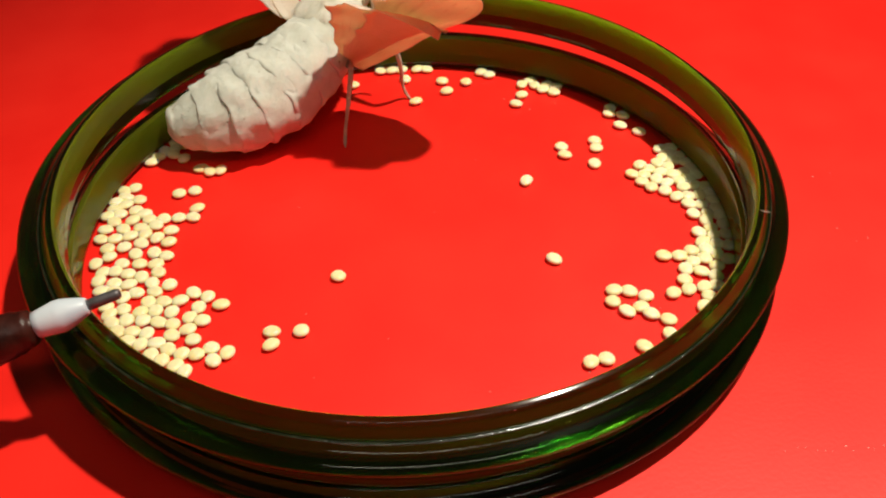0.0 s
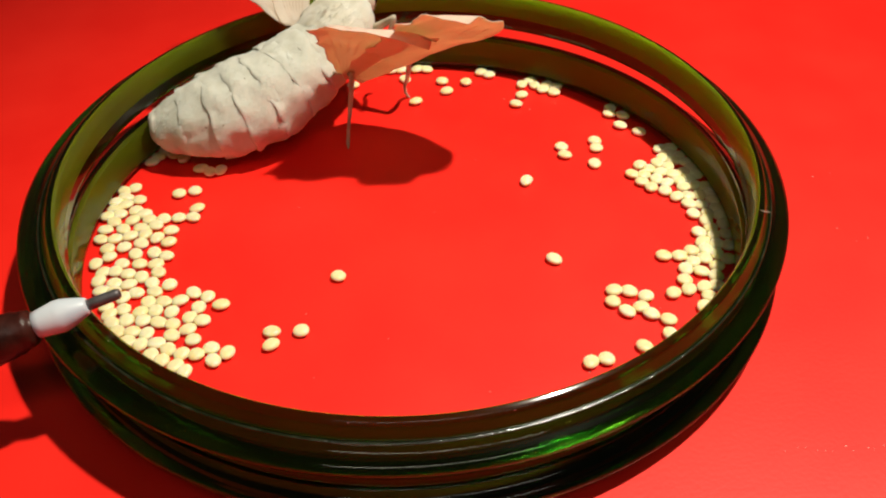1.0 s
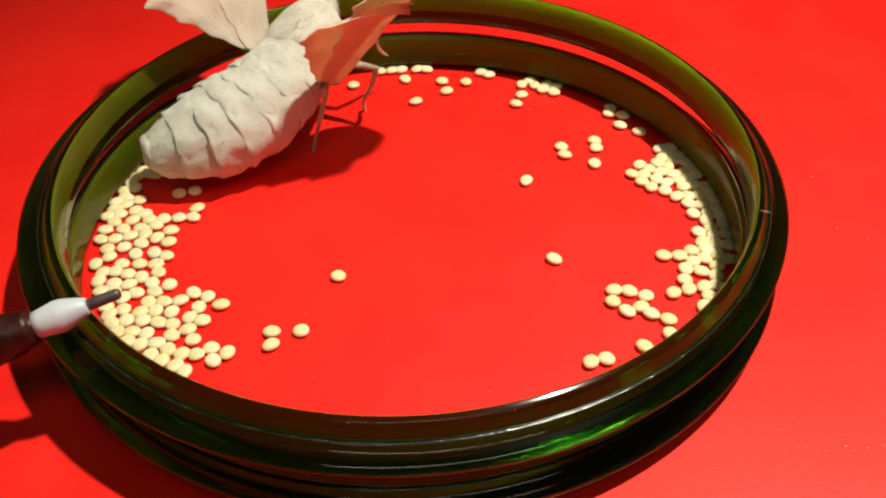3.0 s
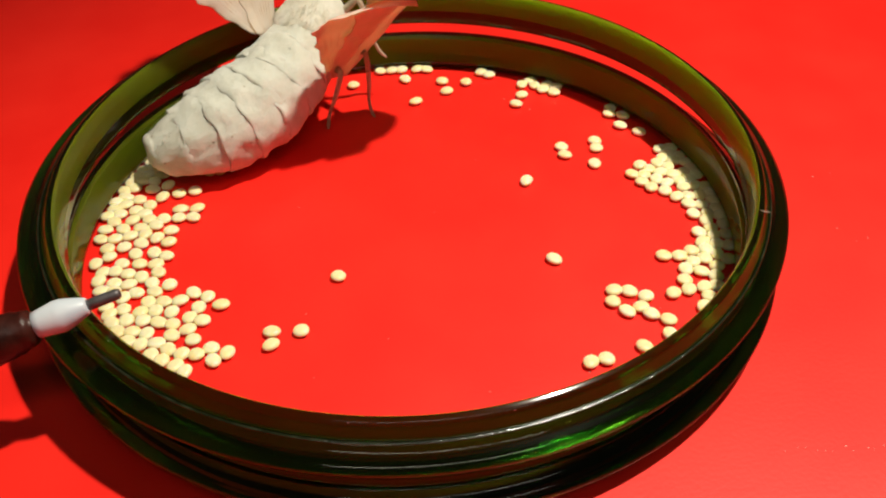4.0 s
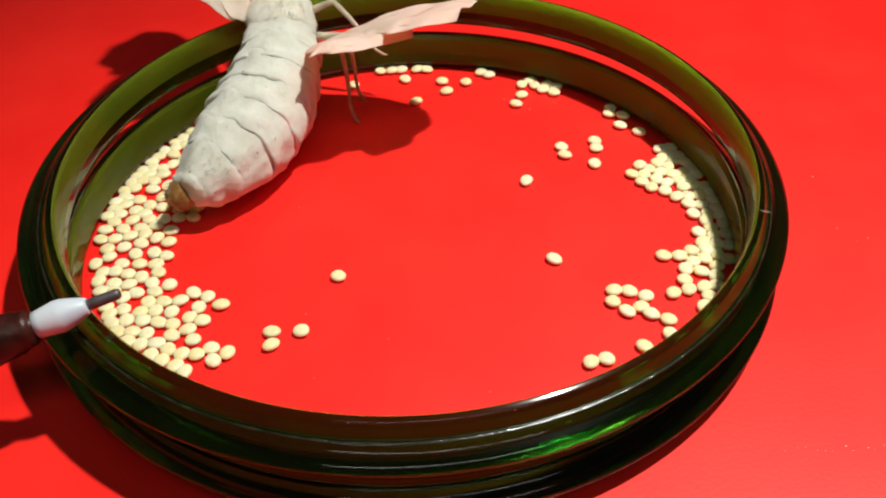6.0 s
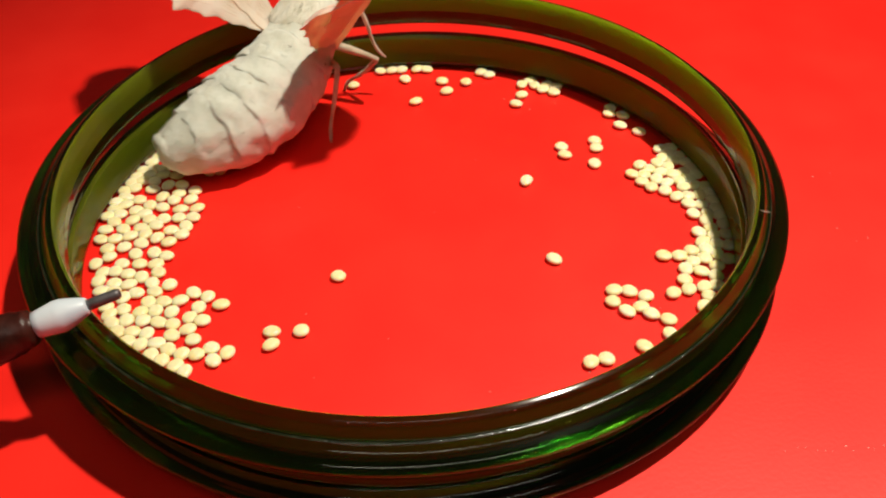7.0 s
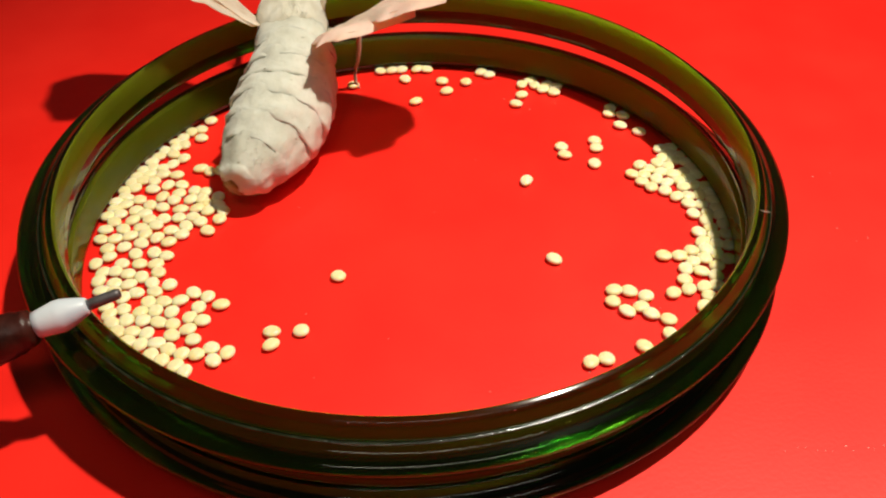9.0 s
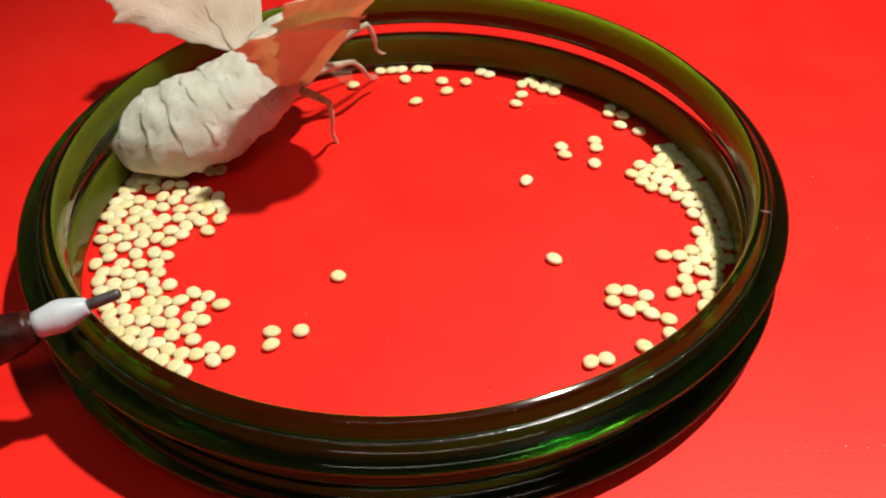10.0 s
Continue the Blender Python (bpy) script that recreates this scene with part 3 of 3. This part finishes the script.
MID_FOOT = [(0, -0.6, 25.1), (1.1, -0.7, 25.1), (1.2, -1.0, 23.7), (1.3, -2.5, 25.3), (1.5, -2.7, 26.7), (1.6, -1.5, 24.3), (1.7, -5.1, 19.7), (1.8, -4.0, 23.1), (2, -6.0, 23.0), (2.7, -6.2, 22.8), (3.8, -4.7, 21.7), (4.1, -4.7, 21.7), (4.7, -3.2, 23.7), (5, -4.5, 24.2), (5.2, -2.0, 25.6), (5.3, -5.7, 21.1), (5.5, -5.4, 25.7), (5.7, -5.9, 25.2), (7, -8.3, 27.4), (7.2, -6.6, 20.0), (7.35, -15.7, 37.4), (8, -12.1, 35.8), (8.3, -4.5, 20.7), (8.5, -5.7, 21.4), (8.7, -5.3, 27.1), (9, -6.8, 27.8), (9.2, -6.8, 27.8), (9.4, -10.5, 35.2), (9.55, -10.5, 35.2), (9.7, -7.2, 24.1), (9.9, -6.1, 24.1), (10, -4.7, 29.3)]


def on_ground(x, y):
    """A foot's place: on the card, or, out at the bangles, on top of them."""
    return Vector((x, y, 10.5 if math.hypot(x, y) > 30.5 else 0.3))


def foot_at(table, t):
    """Where a right foot stands at t seconds, in mm."""
    times = [r[0] for r in table]
    return on_ground(float(np.interp(t, times, [r[1] for r in table])), float(np.interp(t, times, [r[2] for r in table])))


def aim(a, b, up):
    """A pose at a whose x axis points to b; a and b in mm."""
    x = (b - a).normalized()
    y = up.cross(x).normalized()
    z = x.cross(y)
    m = Matrix((x, y, z)).transposed().to_4x4()
    m.translation = a * MM
    return m


def leg_poses(root, s, foot):
    """Poses of thigh and shin in the moth's space, with the knee bent upward."""
    d = foot - root
    reach = min(d.length, FEMUR + TIBIA - 0.15)
    way = d.normalized()
    along = (FEMUR ** 2 - TIBIA ** 2 + reach ** 2) / (2 * reach)
    rise = math.sqrt(max(0.01, FEMUR ** 2 - along ** 2))
    out = Vector((0.1, 0.25 * s, 0.95))
    out = (out - way * out.dot(way)).normalized()
    knee = root + way * along + out * rise
    return aim(root, knee, out), aim(knee, root + way * reach, out)


def chain(bend, stretch):
    """Poses of the abdomen's rings in the moth's space; bend: degrees by which the tail swings to the left."""
    m, out = Matrix.Identity(4), []
    for i in range(8):
        m = m @ P(0, 0, 0, 0, 0.6, -bend / 8)
        out.append(m.copy())
        m = m @ P(-SEGMENT * stretch, 0, 0)
    return out


def stances():
    """Seconds; the waist's place in mm; the way, bend and dip of the abdomen; its stretch; how far the tip is out;
    sweep forward, lift, twist (hind edge down), fan (how far the hind wing swings back)
    and hug (how closely its root lies along the flank) of the left and of the right wings."""
    rows = [
        (0.0, -9.8, 23.8, 32, 65, 25, 0.93, 0, (44, 24, -53, -1, 0.17), (11, 50, -80, -13, 1.0)),
        (0.5, -9.4, 22.9, 32, 67, 25, 0.98, 0, (39, 23, -55, -1, 0.32), (16, 55, -77, -15, 1.0)),
        (0.7, -9.4, 21.8, 26, 61, 24, 0.96, 0, (48, 19, -46, 1, 0.24), (22, 38, -76, 2, 0.98)),
        (1.1, -9.5, 21.8, 22, 62, 24, 0.99, 0, (48, 19, -46, 1, 0.24), (22, 38, -76, 2, 0.98)),
        (1.2, -12.9, 22.1, 22, 59, 23, 0.93, 0, (33, 44, -28, 8, 0.14), (19, 70, -49, -17, 1.0)),
        (1.3, -10.6, 22.5, 27, 58, 24, 0.97, 0, (52, 33, -49, 6, 0.32), (48, 55, -79, -14, 0.78)),
        (1.4, -11.5, 22.7, 36, 58, 24, 0.98, 0, (33, 44, -28, 8, 0.14), (19, 70, -49, -17, 1.0)),
        (1.5, -9.9, 22.1, 31, 64, 25, 0.95, 0, (53, 37, -46, -3, 0.15), (48, 55, -79, -14, 0.78)),
        (1.6, -14.0, 22.0, 17, 74, 27, 0.87, 0, (33, 44, -28, 8, 0.14), (19, 70, -49, -17, 1.0)),
        (1.7, -14.0, 21.5, 30, 65, 24, 0.86, 0, (42, 48, -34, 5, 0.07), (-29, 74, -105, 9, 0.0)),
        (1.8, -10.9, 20.4, 27, 57, 23, 1.06, 0, (47, 34, -44, 4, 0.48), (40, 52, -71, -8, 0.75)),
        (2.0, -12.2, 19.7, 31, 66, 24, 1.01, 0, (47, 34, -44, 4, 0.48), (40, 52, -71, -8, 0.75)),
        (2.2, -12.4, 19.5, 36, 63, 24, 1.02, 0, (47, 34, -44, 4, 0.48), (40, 52, -71, -8, 0.75)),
        (2.5, -12.8, 20.4, 36, 66, 23, 1.01, 0, (44, 32, -38, 4, 0.34), (38, 54, -74, -9, 0.78)),
        (2.7, -12.6, 18.9, 37, 59, 23, 0.9, 0, (44, 32, -38, 4, 0.34), (38, 54, -74, -9, 0.78)),
        (3.8, -11.6, 21.7, 37, 66, 24, 1.0, 0, (52, 33, -49, 6, 0.32), (36, 53, -76, -7, 1.0)),
        (4.1, -11.8, 22.4, 41, 60, 24, 1.01, 0, (52, 33, -49, 6, 0.32), (36, 53, -76, -7, 1.0)),
        (4.5, -10.3, 22.2, 38, 63, 23, 1.01, 0, (47, 27, -46, 0, 0.3), (25, 39, -75, 0, 0.86)),
        (4.7, -9.6, 21.6, 31, 58, 24, 0.96, 0, (47, 27, -46, 0, 0.3), (26, 49, -69, -9, 0.7)),
        (5.0, -10.6, 21.6, 27, 69, 23, 0.92, 0, (59, 22, -36, 3, 0.05), (26, 49, -69, -9, 0.7)),
        (5.1, -10.1, 20.5, 15, 74, 23, 0.91, 0, (47, 26, -41, 4, 0.01), (25, 45, -58, 0, 0.49)),
        (5.2, -10.3, 20.1, 31, 74, 26, 0.87, 0, (59, 22, -36, 3, 0.05), (36, 53, -76, -7, 1.0)),
        (5.3, -9.5, 19.2, 24, 51, 25, 0.9, 0, (28, 30, -19, 12, 0.19), (17, 42, -29, 7, 0.0)),
        (5.4, -10.3, 19.9, 31, 69, 25, 0.92, 0, (28, 30, -19, 12, 0.19), (17, 42, -29, 7, 0.0)),
        (5.5, -12.9, 24.3, 72, 51, 20, 1.22, 1, (37, 35, -39, 3, 0.07), (-8, 57, -47, -1, 1.0)),
        (5.7, -14.1, 24.1, 71, 51, 19, 1.22, 1, (74, 14, -38, 12, 0.0), (-20, 46, -32, 0, 0.6)),
        (6.8, -14.4, 23.4, 68, 52, 22, 0.93, 0.2, (37, 32, -37, 4, 0.0), (-6, 36, -43, -3, 0.4)),
        (7.0, -12.1, 22.8, 45, 60, 24, 0.97, 0, (27, 31, -37, 0, 0.01), (17, 65, -55, -14, 0.36)),
        (7.2, -14.6, 18.9, 27, 62, 30, 0.73, 0, (50, 22, -42, 9, 0.0), (33, 50, -68, -14, 0.27)),
        (7.3, -13.5, 23.2, 77, 41, 23, 0.87, 0.8, (25, 17, -44, 1, 0.01), (-13, 46, -32, -10, 0.08)),
        (7.5, -15.4, 25.2, 84, 34, 18, 1.20, 1, (16, 18, -64, 8, 0.02), (1, 44, -39, -5, 0.53)),
        (7.8, -14.7, 24.7, 77, 34, 20, 1.07, 0.9, (25, 17, -44, 1, 0.01), (-13, 46, -32, -10, 0.08)),
        (8.0, -14.2, 23.8, 69, 41, 22, 0.95, 0.2, (25, 17, -44, 1, 0.01), (-13, 46, -32, -10, 0.08)),
        (8.2, -11.8, 20.8, 36, 56, 26, 0.87, 0, (30, 13, -41, -5, 0.0), (-25, 50, -29, -6, 0.3)),
        (8.3, -11.1, 20.6, 30, 63, 27, 0.82, 0, (50, 23, -40, 7, 0.0), (-25, 50, -29, -6, 0.3)),
        (8.5, -13.1, 23.3, 36, 74, 26, 0.85, 0, (50, 23, -40, 7, 0.0), (11, 57, -56, 0, 0.4)),
        (8.7, -12.1, 22.8, 76, 26, 23, 0.85, 0.8, (25, 17, -44, 1, 0.01), (-13, 46, -32, -10, 0.08)),
        (9.0, -12.8, 23.9, 77, 43, 21, 1.01, 0.4, (30, 13, -41, -5, 0.0), (-25, 50, -29, -6, 0.3)),
        (9.3, -12.4, 23.4, 61, 65, 25, 0.93, 0, (30, 13, -41, -5, 0.0), (-25, 50, -29, -6, 0.3)),
        (9.5, -11.9, 23.1, 58, 70, 25, 0.93, 0, (24, 17, -80, 8, 0.21), (32, 42, -51, -6, 0.33)),
        (9.6, -12.0, 20.3, 40, 88, 27, 0.85, 0, (35, 42, -35, 7, 0.0), (2, 34, -36, 5, 0.04)),
        (9.7, -13.2, 21.6, 21, 67, 26, 0.9, 0, (32, 41, -25, 9, 0.0), (23, 41, -41, -15, 0.0)),
        (9.8, -12.2, 20.7, 27, 56, 25, 0.92, 0, (27, 39, -20, 12, 0.13), (27, 46, -35, -17, 0.01)),
        (9.9, -13.8, 18.6, 24, 55, 25, 0.94, 0, (39, 33, -32, 9, 0.08), (37, 56, -69, -14, 0.41)),
        (10.0, -14.9, 17.0, 16, 62, 26, 0.91, 0, (39, 33, -32, 9, 0.08), (37, 56, -69, -14, 0.41)),
    ]
    out = []
    for t, x, y, way, bend, dip, stretch, tip, left, right in rows:
        out.append((t, P(x, y, WAIST, 12, -dip, way + bend * 0.5), bend, stretch, (left, right), tip))
    return out


def motions():
    rows = stances()
    walk(moth, [(r[0], r[1]) for r in rows])
    chains = [(r[0], chain(r[2], r[3])) for r in rows]
    for i, ob in enumerate(SEGMENTS):
        walk(ob, [(t, c[i]) for t, c in chains])
    walk(TIP, [(r[0], c[7] @ P(2.7 - 1.6 * r[5], 0.5 * r[5], -0.7, 0, -10 * r[5])) for r, (t, c) in zip(rows, chains)])
    for s, k in ((1, 0), (-1, 1)):
        walk(FORE[s], [(r[0], wing_pose("fore", s, *r[4][k])) for r in rows])
        walk(HIND[s], [(r[0], wing_pose("hind", s, *r[4][k])) for r in rows])
    for (kind, s), (thigh, shin) in LEGS.items():
        x, y, z = ROOTS[kind]
        root = Vector((x, y * s, z))
        rests = []
        for r in rows:
            if s < 0 and kind != "front":
                foot = foot_at(HIND_FOOT if kind == "hind" else MID_FOOT, r[0])
            elif s < 0:
                foot = Vector(tuple(float(np.interp(r[0], FRONT_TIMES, row)) for row in zip(*FRONT_FOOT)))
            else:
                foot = r[1] @ ((root + Vector((13.6, 0.5, 0))) * MM) / MM
                foot = on_ground(foot.x, foot.y)
            rests.append((r[0], leg_poses(root, s, r[1].inverted() @ (foot * MM) / MM)))
        walk(thigh, [(t, p[0]) for t, p in rests])
        walk(shin, [(t, p[1]) for t, p in rests])
    inside = [(r[0], r[1] @ c[4] @ P(-1, 0, -1)) for r, (t, c) in zip(rows, chains)]
    n1, n2, n3 = (len(g) for g in GROUPS[-3:])
    times = list(np.linspace(2.75, 4.0, n1)) + list(np.linspace(5.6, 6.75, n2)) + list(np.linspace(7.35, 9.0, n3))
    for egg, t in zip(LAID, times):
        rest = egg.matrix_world.copy()
        carried = [(u, m) for u, m in inside if u < t - 0.12]
        walk(egg, carried + [(t, rest), (10.0, rest)])


motions()
